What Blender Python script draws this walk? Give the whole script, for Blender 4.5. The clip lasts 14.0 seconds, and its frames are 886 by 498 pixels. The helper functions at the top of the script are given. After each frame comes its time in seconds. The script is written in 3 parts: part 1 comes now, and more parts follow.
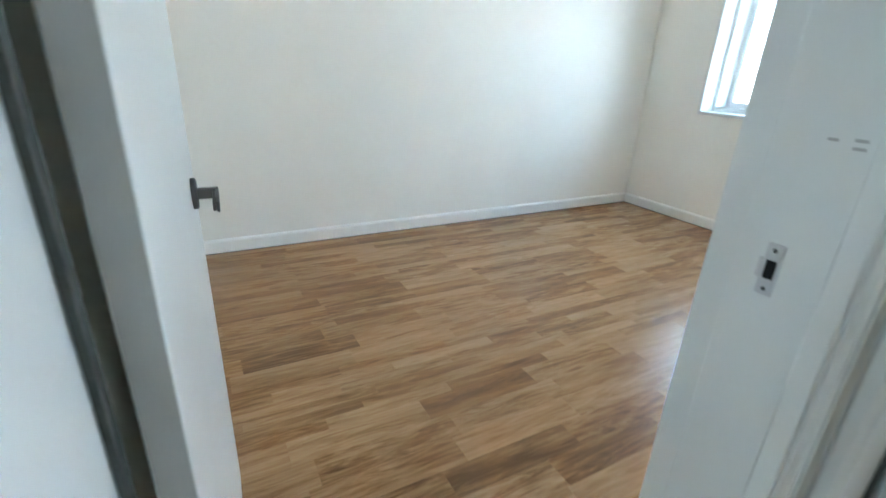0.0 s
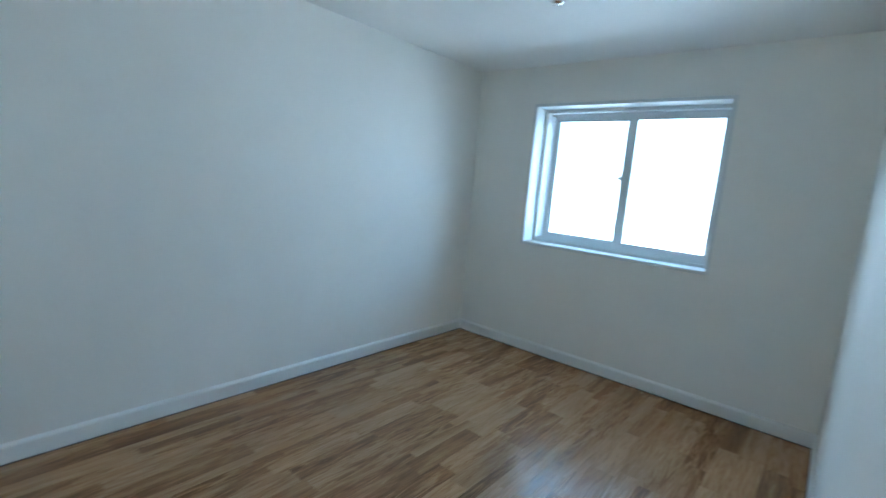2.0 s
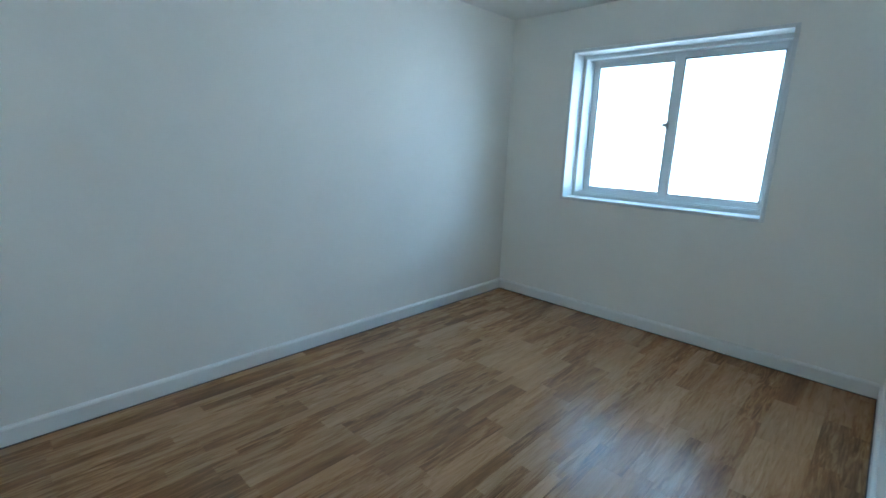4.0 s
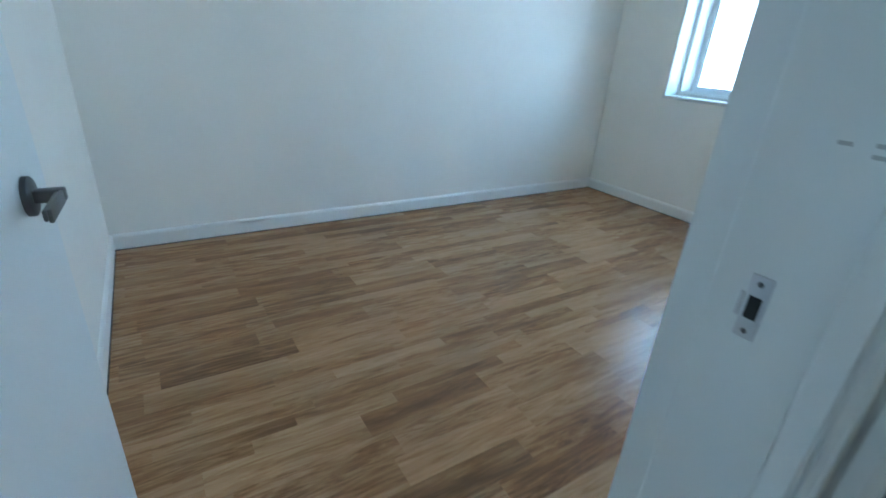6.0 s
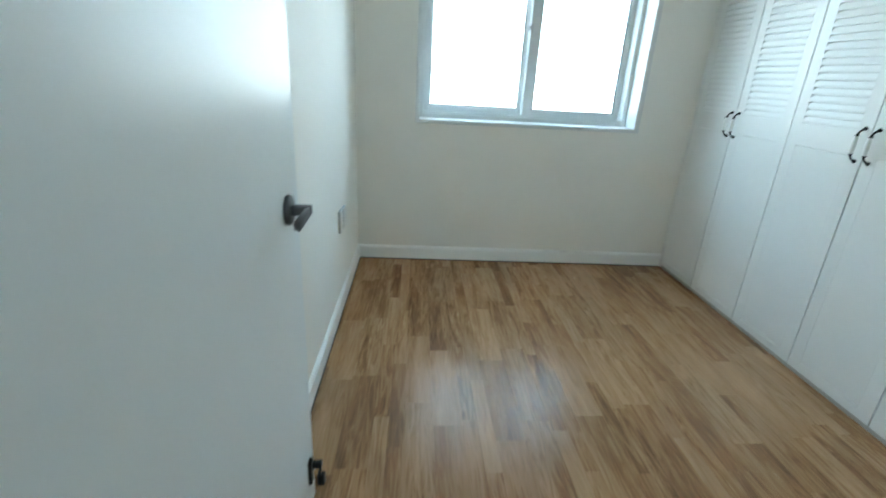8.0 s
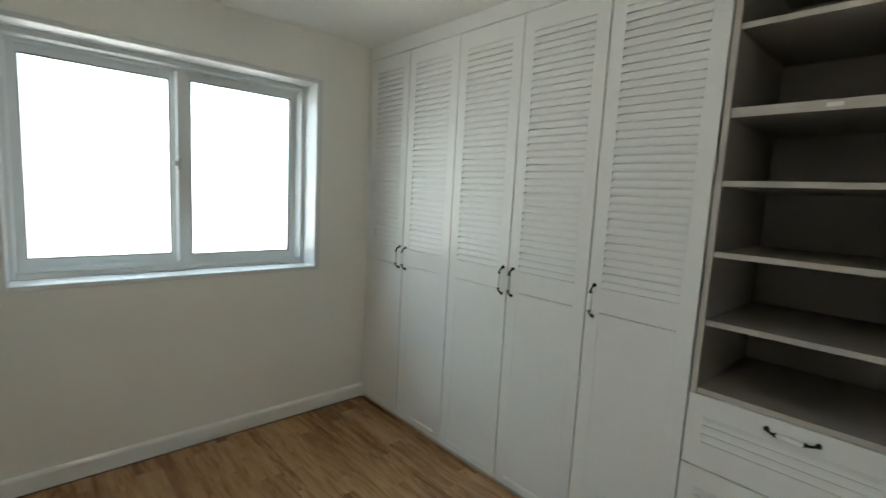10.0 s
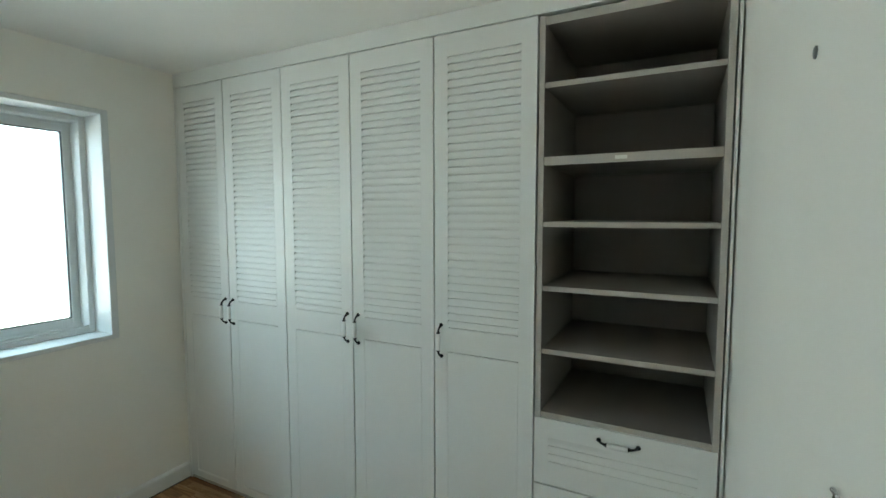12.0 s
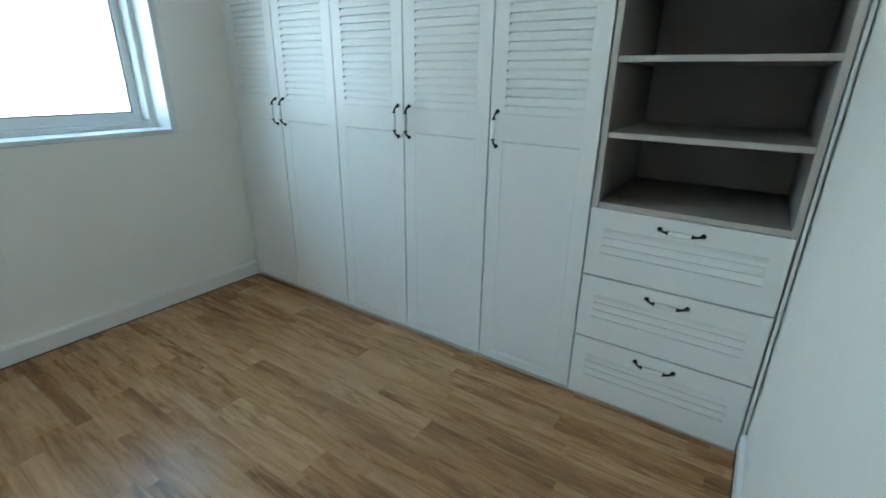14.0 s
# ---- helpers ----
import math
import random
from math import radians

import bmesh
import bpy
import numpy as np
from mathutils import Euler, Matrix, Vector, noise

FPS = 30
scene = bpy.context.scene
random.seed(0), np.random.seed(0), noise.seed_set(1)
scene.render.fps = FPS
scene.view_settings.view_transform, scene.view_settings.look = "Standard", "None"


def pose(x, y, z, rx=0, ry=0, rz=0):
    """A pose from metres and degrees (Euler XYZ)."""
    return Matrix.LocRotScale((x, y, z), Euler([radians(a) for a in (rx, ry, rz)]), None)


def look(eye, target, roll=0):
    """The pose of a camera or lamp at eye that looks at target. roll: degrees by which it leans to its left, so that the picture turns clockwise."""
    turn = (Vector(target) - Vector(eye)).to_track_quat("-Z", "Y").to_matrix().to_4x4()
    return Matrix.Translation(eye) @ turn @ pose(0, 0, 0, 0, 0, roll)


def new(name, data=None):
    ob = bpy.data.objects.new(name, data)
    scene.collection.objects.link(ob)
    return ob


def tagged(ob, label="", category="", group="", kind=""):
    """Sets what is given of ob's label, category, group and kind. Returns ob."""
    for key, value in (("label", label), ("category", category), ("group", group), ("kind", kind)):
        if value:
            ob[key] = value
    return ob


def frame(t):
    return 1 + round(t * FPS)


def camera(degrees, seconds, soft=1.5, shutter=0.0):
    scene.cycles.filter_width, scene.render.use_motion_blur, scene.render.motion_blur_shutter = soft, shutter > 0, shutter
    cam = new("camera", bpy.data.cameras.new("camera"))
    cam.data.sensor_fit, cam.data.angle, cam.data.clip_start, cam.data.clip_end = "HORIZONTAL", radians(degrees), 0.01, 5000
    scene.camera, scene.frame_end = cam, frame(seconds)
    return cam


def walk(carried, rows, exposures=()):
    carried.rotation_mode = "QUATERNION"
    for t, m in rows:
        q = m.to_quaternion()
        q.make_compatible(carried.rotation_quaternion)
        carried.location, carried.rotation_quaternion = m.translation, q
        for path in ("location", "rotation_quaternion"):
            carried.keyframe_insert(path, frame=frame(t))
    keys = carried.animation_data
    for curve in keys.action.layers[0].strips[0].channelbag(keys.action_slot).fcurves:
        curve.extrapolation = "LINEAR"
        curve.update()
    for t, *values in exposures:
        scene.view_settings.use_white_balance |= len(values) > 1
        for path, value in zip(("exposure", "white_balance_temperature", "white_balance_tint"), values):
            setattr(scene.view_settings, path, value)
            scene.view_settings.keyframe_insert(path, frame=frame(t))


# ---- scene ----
cam = camera(87.8, 14.0, shutter=0.35)
PATH = [
    (0, (-3.753, -3.078, 1.181), (-2.852, -1.452, 0.443), 2.7),
    (0.5, (-3.585, -2.976, 1.23), (-2.902, -1.228, 0.539), 2.1),
    (1, (-3.521, -2.849, 1.275), (-2.706, -1.106, 0.731), 3.6),
    (1.5, (-3.432, -2.697, 1.37), (-2.289, -1.108, 0.959), 4.4),
    (2, (-3.389, -2.551, 1.366), (-1.872, -1.281, 1.074), 4.9),
    (2.2, (-3.382, -2.45, 1.34), (-1.734, -1.347, 1.083), 4.8),
    (4.5, (-3.392, -2.592, 1.318), (-2.153, -1.111, 0.799), 1.8),
    (5, (-3.455, -2.745, 1.293), (-2.428, -1.127, 0.722), 3.7),
    (5.5, (-3.524, -2.881, 1.219), (-2.601, -1.242, 0.539), 4.7),
    (6, (-3.584, -2.957, 1.175), (-2.582, -1.426, 0.368), 4.1),
    (6.5, (-3.605, -3.055, 1.166), (-2.321, -1.776, 0.321), 3.9),
    (7, (-3.408, -3.117, 1.142), (-1.793, -2.292, 0.298), 3.2),
    (7.5, (-3.212, -3.215, 1.155), (-1.4, -2.947, 0.352), 2.6),
    (8, (-2.957, -3.212, 1.189), (-1.089, -3.342, 0.485), 3.2),
    (8.5, (-2.785, -3.231, 1.273), (-0.895, -3.594, 0.729), 3.4),
    (9, (-2.76, -3.255, 1.41), (-0.912, -3.879, 0.972), 2.5),
    (9.2, (-2.722, -3.258, 1.405), (-0.914, -4.035, 1.027), 2.8),
    (11.3, (-2.517, -3.335, 1.488), (-1.59, -5.1, 1.333), 1.7),
    (11.5, (-2.516, -3.327, 1.514), (-1.594, -5.097, 1.392), 1.3),
    (12, (-2.515, -3.334, 1.525), (-1.604, -5.108, 1.378), -0.1),
    (12.5, (-2.512, -3.346, 1.449), (-1.59, -5.1, 1.178), 0.2),
    (13, (-2.51, -3.36, 1.354), (-1.62, -5.087, 0.879), 0.1),
    (13.5, (-2.5, -3.393, 1.259), (-1.588, -5.059, 0.633), 1.1),
    (14, (-2.501, -3.377, 1.201), (-1.456, -4.931, 0.498), 0.8),
]
walk(cam, [(t, look(eye, target, roll)) for t, eye, target, roll in PATH], exposures=[
    (0.0, 0.58, 5840, 3), (0.5, 0.22, 5360, 0), (1.0, -0.03, 5190, -3), (1.5, -0.20, 5070, -3), (2.0, -0.45, 4900, -3), (4.5, -0.52, 4940, -4), (5.0, -0.43, 4820, -4),
    (5.5, -0.30, 4650, -3), (6.0, -0.08, 4870, -3), (6.5, 0.12, 5010, -3), (7.0, 0.22, 5110, -3), (7.5, 0.20, 5520, -5), (8.0, -0.23, 5980, -4), (8.5, -0.61, 7220, 8),
    (9.0, -1.05, 7580, 11), (11.5, -0.88, 6760, -6), (12.5, -0.83, 6610, -6), (13.0, -0.78, 6110, -6), (13.5, -0.66, 5890, -6), (14.0, -0.53, 5770, -5)])

# ---- world and daylight ----
scene.cycles.max_bounces, scene.cycles.diffuse_bounces = 16, 12      # white rooms: daylight goes from wall to wall many times
world = bpy.data.worlds.new("sky")
scene.world = world
world.use_nodes = True
sky = world.node_tree.nodes.new("ShaderNodeTexSky")
sky.sky_type, sky.sun_disc = "NISHITA", False
sky.sun_elevation, sky.sun_rotation = radians(50), radians(160)
world.node_tree.links.new(sky.outputs[0], world.node_tree.nodes["Background"].inputs[0])
world.node_tree.nodes["Background"].inputs[1].default_value = 0.1
DAYLIGHT = (0.92, 0.96, 1.0)
HAZE, SKYBLUE = (0.92, 0.955, 1.0), (0.52, 0.75, 1.0)
GLOW = 12.0          # bright hazy sky outside the two bedroom windows
GLOW_HALL = 1.7     # daylight from the living room end of the hall

# ---- plan, metres ----
R1_W, R1_S, R1_H = -3.87, -2.672, 2.335      # first room: west wall, south wall, ceiling
R2_W, R2_N, R2_H = -2.668, -2.838, 2.30      # second room: west wall, north wall, ceiling
WARD = -4.965                               # wardrobe front
BACK = -5.56                                # second room's south wall
HALL_S, HALL_W, HALL_H = -4.25, -6.4, 2.33
HALL_N, HALL_E = -2.845, -2.915             # hall faces of the two door walls
WIN1 = (-1.967, -0.575, 0.915, 2.030)       # y from, y to, sill, head
WIN2 = (-4.606, -3.213, 0.920, 2.026)
D1 = (-3.85, -3.03)                         # first door: hinge jamb, strike jamb
D2 = (-3.79, -2.917)                        # second door: strike jamb, hinge jamb
DOORWALL = -2.790                           # room face of the thinner wall round the second door
DOOR_H = 2.06
FACADE = 0.36


# ---- materials ----
def shader(name, color, rough=0.5, metal=0.0, spec=0.5, coat=0.0):
    m = bpy.data.materials.new(name)
    m.use_nodes = True
    b = m.node_tree.nodes["Principled BSDF"]
    b.inputs["Base Color"].default_value = (*color, 1)
    b.inputs["Roughness"].default_value = rough
    b.inputs["Metallic"].default_value = metal
    b.inputs["Specular IOR Level"].default_value = spec
    b.inputs["Coat Weight"].default_value = coat
    b.inputs["Coat Roughness"].default_value = 0.15
    return m, m.node_tree, b


def noise_node(nt, scale, detail=4.0, vector=None, rough=0.55):
    n = nt.nodes.new("ShaderNodeTexNoise")
    n.inputs["Scale"].default_value, n.inputs["Detail"].default_value = scale, detail
    n.inputs["Roughness"].default_value = rough
    if vector is None:
        vector = nt.nodes.new("ShaderNodeNewGeometry").outputs["Position"]
    nt.links.new(vector, n.inputs["Vector"])
    return n.outputs["Fac"]


def ramp(nt, fac, stops):
    r = nt.nodes.new("ShaderNodeValToRGB")
    while len(r.color_ramp.elements) < len(stops):
        r.color_ramp.elements.new(0.5)
    for e, (p, c) in zip(r.color_ramp.elements, stops):
        e.position, e.color = p, (*c, 1)
    nt.links.new(fac, r.inputs["Fac"])
    return r.outputs["Color"]


def math_node(nt, op, a, b):
    n = nt.nodes.new("ShaderNodeMath")
    n.operation = op
    for k, v in enumerate((a, b)):
        if isinstance(v, (int, float)):
            n.inputs[k].default_value = v
        else:
            nt.links.new(v, n.inputs[k])
    return n.outputs[0]


def bumped(nt, b, height, strength, distance):
    n = nt.nodes.new("ShaderNodeBump")
    n.inputs["Strength"].default_value, n.inputs["Distance"].default_value = strength, distance
    nt.links.new(height, n.inputs["Height"])
    nt.links.new(n.outputs[0], b.inputs["Normal"])


def painted(name, color, rough, grain=180.0, relief=0.15, depth=0.0006, stain=0.03, spec=0.4):
    """A painted or papered surface: faint blotches, fine relief, uneven gloss."""
    m, nt, b = shader(name, color, rough, spec=spec)
    big = noise_node(nt, 1.7, 3.0)
    low = tuple(c * (1 - stain) for c in color)
    high = tuple(min(1, c * (1 + stain * 0.5)) for c in color)
    nt.links.new(ramp(nt, big, [(0.3, low), (0.7, high)]), b.inputs["Base Color"])
    fine = noise_node(nt, grain, 3.0)
    bumped(nt, b, fine, relief, depth)
    mid = noise_node(nt, 9.0, 3.0)
    nt.links.new(math_node(nt, "ADD", math_node(nt, "MULTIPLY", mid, 0.12), rough - 0.06), b.inputs["Roughness"])
    return m


def wood_floor():
    m, nt, b = shader("plank_wood", (0.3, 0.18, 0.09), 0.3, spec=0.21)
    geo = nt.nodes.new("ShaderNodeNewGeometry").outputs["Position"]
    info = nt.nodes.new("ShaderNodeObjectInfo")
    rnd = info.outputs["Random"]
    shift = nt.nodes.new("ShaderNodeCombineXYZ")
    nt.links.new(math_node(nt, "MULTIPLY", rnd, 37.0), shift.inputs[0])
    nt.links.new(math_node(nt, "MULTIPLY", rnd, 91.0), shift.inputs[1])
    add = nt.nodes.new("ShaderNodeVectorMath")
    nt.links.new(geo, add.inputs[0])
    nt.links.new(shift.outputs[0], add.inputs[1])
    def streaks(along, across, detail, rough=0.55, warp=0.0):
        stretch = nt.nodes.new("ShaderNodeMapping")
        stretch.inputs["Scale"].default_value = (along, across, 1.0)
        nt.links.new(add.outputs[0], stretch.inputs["Vector"])
        fac = noise_node(nt, 1.0, detail, stretch.outputs[0], rough)
        fac.node.inputs["Distortion"].default_value = warp
        return fac
    broad = streaks(1.5, 11.0, 3.0, 0.5, 0.5)
    grain = streaks(4.0, 40.0, 4.0, 0.6, 1.6)
    fine = streaks(7.0, 120.0, 3.0)
    # some boards are plain, others strongly figured
    figure = math_node(nt, "ADD", math_node(nt, "MULTIPLY", math_node(nt, "FRACT", math_node(nt, "MULTIPLY", rnd, 7.7), 0.0), 0.75), 0.45)
    tone = math_node(nt, "MULTIPLY", math_node(nt, "SUBTRACT", grain, 0.5), math_node(nt, "MULTIPLY", figure, 0.78))
    tone = math_node(nt, "ADD", tone, math_node(nt, "MULTIPLY", math_node(nt, "SUBTRACT", broad, 0.5), 0.52))
    tone = math_node(nt, "ADD", tone, math_node(nt, "MULTIPLY", math_node(nt, "SUBTRACT", fine, 0.5), 0.16))
    tone = math_node(nt, "ADD", tone, math_node(nt, "ADD", math_node(nt, "MULTIPLY", math_node(nt, "SUBTRACT", rnd, 0.5), 0.21), 0.5))
    col = ramp(nt, tone, [(0.28, WOOD[0]), (0.43, WOOD[1]), (0.53, WOOD[2]), (0.70, WOOD[3])])
    # some boards lean to red-brown, some to tan
    other = math_node(nt, "FRACT", math_node(nt, "MULTIPLY", rnd, 17.3), 0.0)
    hue = nt.nodes.new("ShaderNodeMix")
    hue.data_type, hue.blend_type = "RGBA", "MULTIPLY"
    hue.inputs["Factor"].default_value = 1.0
    nt.links.new(col, hue.inputs[6])
    nt.links.new(ramp(nt, other, [(0.0, (1.0, 0.965, 0.94)), (0.5, (1.0, 1.0, 1.0)), (1.0, (0.98, 1.0, 1.03))]), hue.inputs[7])
    nt.links.new(hue.outputs[2], b.inputs["Base Color"])
    nt.links.new(math_node(nt, "ADD", math_node(nt, "MULTIPLY", grain, 0.12), 0.19), b.inputs["Roughness"])
    bumped(nt, b, grain, 0.12, 0.001)
    return m


WOOD = ((0.155, 0.079, 0.034), (0.280, 0.149, 0.066), (0.384, 0.219, 0.103), (0.490, 0.306, 0.160))
M_PAPER = painted("wallpaper", (0.870, 0.854, 0.806), 0.62, 260, 0.2, 0.0008)
M_CEIL = painted("ceiling_paper", (0.87, 0.865, 0.84), 0.6, 200, 0.2, 0.0008)
M_TRIM = painted("white_film", (0.71, 0.73, 0.725), 0.34, 90, 0.05, 0.0003, 0.02, 0.5)
M_BASE = painted("white_baseboard", (0.86, 0.86, 0.845), 0.36, 90, 0.05, 0.0003, 0.02, 0.45)
M_DOOR = painted("door_film", (0.775, 0.81, 0.815), 0.33, 60, 0.04, 0.0003, 0.02, 0.32)
M_WARD = painted("wardrobe_film", (0.82, 0.82, 0.805), 0.33, 120, 0.05, 0.0003, 0.02, 0.45)
M_PVC = painted("white_pvc", (0.72, 0.735, 0.735), 0.33, 60, 0.03, 0.0003, 0.02, 0.5)
M_SHELF = painted("taupe_board", (0.28, 0.25, 0.225), 0.45, 140, 0.1, 0.0004, 0.1)
M_SHELF_EDGE = painted("taupe_edge", (0.50, 0.46, 0.42), 0.45, 140, 0.1, 0.0004, 0.08)
M_EDGE = painted("raw_door_edge", (0.52, 0.53, 0.52), 0.6, 140, 0.2, 0.0005, 0.1)
M_STEEL = shader("satin_steel", (0.13, 0.13, 0.135), 0.44, 1.0)[0]
M_CHROME = shader("chrome", (0.85, 0.85, 0.86), 0.2, 1.0)[0]
M_SATIN = shader("brushed_metal", (0.6, 0.6, 0.61), 0.35, 1.0)[0]
M_BLACK = shader("blackened_metal", (0.02, 0.02, 0.02), 0.35, 0.6)[0]
M_CERAMIC = shader("white_ceramic", (0.9, 0.9, 0.88), 0.3)[0]
# near-black colour that paints the shade in the hinge gaps
M_GAP_SHADE = shader("dark_gap_shade", (0.06, 0.066, 0.060), 0.8)[0]
M_SEAL = shader("grey_seal", (0.16, 0.17, 0.17), 0.7)[0]
M_HOLE = shader("dark_hole", (0.012, 0.012, 0.012), 0.9)[0]
# dark brown that paints the shadow line under the baseboards
M_SHADOW_GAP = shader("dark_shadow_gap", (0.045, 0.030, 0.020), 0.7)[0]
M_SUBFLOOR = shader("subfloor", (0.06, 0.04, 0.025), 0.9)[0]
M_PLATE = painted("outlet_plastic", (0.78, 0.77, 0.74), 0.35, 60, 0.03)
M_SCUFF = shader("scuff", (0.42, 0.43, 0.43), 0.8)[0]
M_PLANK = wood_floor()


def glass():
    m, nt, b = shader("window_glass", (0.97, 0.99, 0.99), 0.02)
    b.inputs["Transmission Weight"].default_value = 1.0
    b.inputs["IOR"].default_value = 1.05
    return m


def glowing(name, strength, tint=DAYLIGHT):
    m = bpy.data.materials.new(name)
    m.use_nodes = True
    nt = m.node_tree
    nt.nodes.clear()
    e = nt.nodes.new("ShaderNodeEmission")
    e.inputs[0].default_value, e.inputs[1].default_value = (*tint, 1), strength
    nt.links.new(e.outputs[0], nt.nodes.new("ShaderNodeOutputMaterial").inputs[0])
    return m


def sky_glow(name, strength):
    """Daylight that goes from pale bright haze at the horizon to bluer sky above."""
    m = glowing(name, strength)
    nt = m.node_tree
    pos = nt.nodes.new("ShaderNodeNewGeometry").outputs["Position"]
    sep = nt.nodes.new("ShaderNodeSeparateXYZ")
    nt.links.new(pos, sep.inputs[0])
    part_up = math_node(nt, "DIVIDE", math_node(nt, "SUBTRACT", sep.outputs[2], 1.0), 3.6)
    nt.links.new(ramp(nt, part_up, [(0.0, HAZE), (0.6, SKYBLUE)]), nt.nodes["Emission"].inputs[0])
    return m


M_GLASS = glass()


# ---- mesh helpers ----
def box(bm, x0, x1, y0, y1, z0, z1, bevel=0.0, seg=1):
    x0, x1, y0, y1, z0, z1 = min(x0, x1), max(x0, x1), min(y0, y1), max(y0, y1), min(z0, z1), max(z0, z1)
    v = [bm.verts.new(p) for p in ((x0, y0, z0), (x1, y0, z0), (x1, y1, z0), (x0, y1, z0), (x0, y0, z1), (x1, y0, z1), (x1, y1, z1), (x0, y1, z1))]
    f = [bm.faces.new([v[i] for i in q]) for q in ((3, 2, 1, 0), (4, 5, 6, 7), (0, 1, 5, 4), (1, 2, 6, 5), (2, 3, 7, 6), (3, 0, 4, 7))]
    if bevel:
        bmesh.ops.bevel(bm, geom=list({e for g in f for e in g.edges}), offset=bevel, segments=seg, profile=0.5, affect="EDGES")
    return bm


def boxes(*rows, bevel=0.0, seg=1):
    bm = bmesh.new()
    for r in rows:
        box(bm, *r, bevel=bevel, seg=seg)
    return bm


def prism(profile, axis, a, b):
    """A profile of 2D points drawn out along an axis, from a to b."""
    bm = bmesh.new()
    def at(u, v, w):
        return {"x": (w, u, v), "y": (u, w, v), "z": (u, v, w)}[axis]
    p = [bm.verts.new(at(u, v, a)) for u, v in profile]
    q = [bm.verts.new(at(u, v, b)) for u, v in profile]
    n = len(profile)
    for i in range(n):
        bm.faces.new((p[i], p[(i + 1) % n], q[(i + 1) % n], q[i]))
    bm.faces.new(p)
    bm.faces.new(q)
    bmesh.ops.recalc_face_normals(bm, faces=bm.faces[:])
    return bm


def lathe(bm, profile, axis="z", seg=24, at=(0, 0, 0)):
    """Turn (radius, height) points round an axis through at."""
    rings = []
    for r, h in profile:
        ring = []
        for k in range(seg):
            c, s = r * math.cos(2 * math.pi * k / seg), r * math.sin(2 * math.pi * k / seg)
            p = {"z": (c, s, h), "y": (c, h, s), "x": (h, c, s)}[axis]
            ring.append(bm.verts.new(Vector(p) + Vector(at)))
        rings.append(ring)
    for lo, hi in zip(rings, rings[1:]):
        for k in range(seg):
            bm.faces.new((lo[k], lo[(k + 1) % seg], hi[(k + 1) % seg], hi[k]))
    bm.faces.new(rings[0])
    bm.faces.new(rings[-1])
    bmesh.ops.recalc_face_normals(bm, faces=bm.faces[:])
    return bm


def tube(bm, points, radii, seg=10, flat=1.0):
    """A round rod through points, with a radius at each."""
    pts = [Vector(p) for p in points]
    rings = []
    for i, p in enumerate(pts):
        d = (pts[min(i + 1, len(pts) - 1)] - pts[max(i - 1, 0)]).normalized()
        side = d.cross(Vector((0.31, 0.92, 0.17))).normalized()
        up = d.cross(side)
        rings.append([bm.verts.new(p + radii[i] * (math.cos(2 * math.pi * k / seg) * side + flat * math.sin(2 * math.pi * k / seg) * up)) for k in range(seg)])
    for lo, hi in zip(rings, rings[1:]):
        for k in range(seg):
            bm.faces.new((lo[k], lo[(k + 1) % seg], hi[(k + 1) % seg], hi[k]))
    bm.faces.new(rings[0])
    bm.faces.new(rings[-1])
    bmesh.ops.recalc_face_normals(bm, faces=bm.faces[:])
    return bm


def mesh_of(name, bm, material, smooth=False):
    me = bpy.data.meshes.new(name)
    bm.to_mesh(me)
    bm.free()
    me.materials.append(material)
    if smooth:
        for p in me.polygons:
            p.use_smooth = True
        me.set_sharp_from_angle(angle=radians(40))
    return me


def part(name, bm, material, parent, label="", smooth=False):
    ob = new(name, mesh_of(name, bm, material, smooth))
    ob.parent = parent
    if label:
        ob["label"] = label
    return ob


def piece(name, me, parent, m=None):
    ob = new(name, me)
    ob.parent = parent
    if m is not None:
        ob.matrix_basis = m
    return ob


def structure(name, bm, material, label, category, smooth=False):
    return tagged(new(name, mesh_of(name, bm, material, smooth)), label, category, kind="structure")


def thing(name, at, label, category, group="", turn=0.0):
    ob = new(name)
    ob.empty_display_size = 0.1
    ob.matrix_basis = pose(*at, 0, 0, turn)
    return tagged(ob, label, category, group)


# ---- walls and ceilings ----
def wall_with_holes_x(x0, x1, y0, y1, z1, holes):
    """A wall across x, from y0 to y1, with holes (ya, yb, za, zb) in order of y."""
    bm, at = bmesh.new(), y0
    for ya, yb, za, zb in holes:
        box(bm, x0, x1, at, ya, 0, z1)
        if za > 0:
            box(bm, x0, x1, ya, yb, 0, za)
        box(bm, x0, x1, ya, yb, zb, z1)
        at = yb
    return box(bm, x0, x1, at, y1, 0, z1)


TOP = 2.45
structure("wall_east", wall_with_holes_x(0, FACADE, BACK - 0.15, 0.15, TOP, [WIN2, WIN1]), M_PAPER,
          "white papered outer wall with two window openings", "wall")
structure("wall_north", boxes((R1_W - 0.12, 0, 0, 0.15, 0, TOP)), M_PAPER, "plain white papered bedroom wall", "wall")
structure("wall_west", boxes((R1_W - 0.12, R1_W, HALL_N, 0, 0, TOP)), M_PAPER, "plain white papered wall behind the open door", "wall")
J = 0.04
structure("wall_middle", boxes(
    (R1_W, D1[1] + J, HALL_N, R1_S, DOOR_H + J, TOP),
    (D1[1] + J, HALL_E, HALL_N, R1_S, 0, TOP), (HALL_E, 0, R2_N, R1_S, 0, TOP)), M_PAPER,
    "white papered wall between the two rooms with a doorway", "wall")
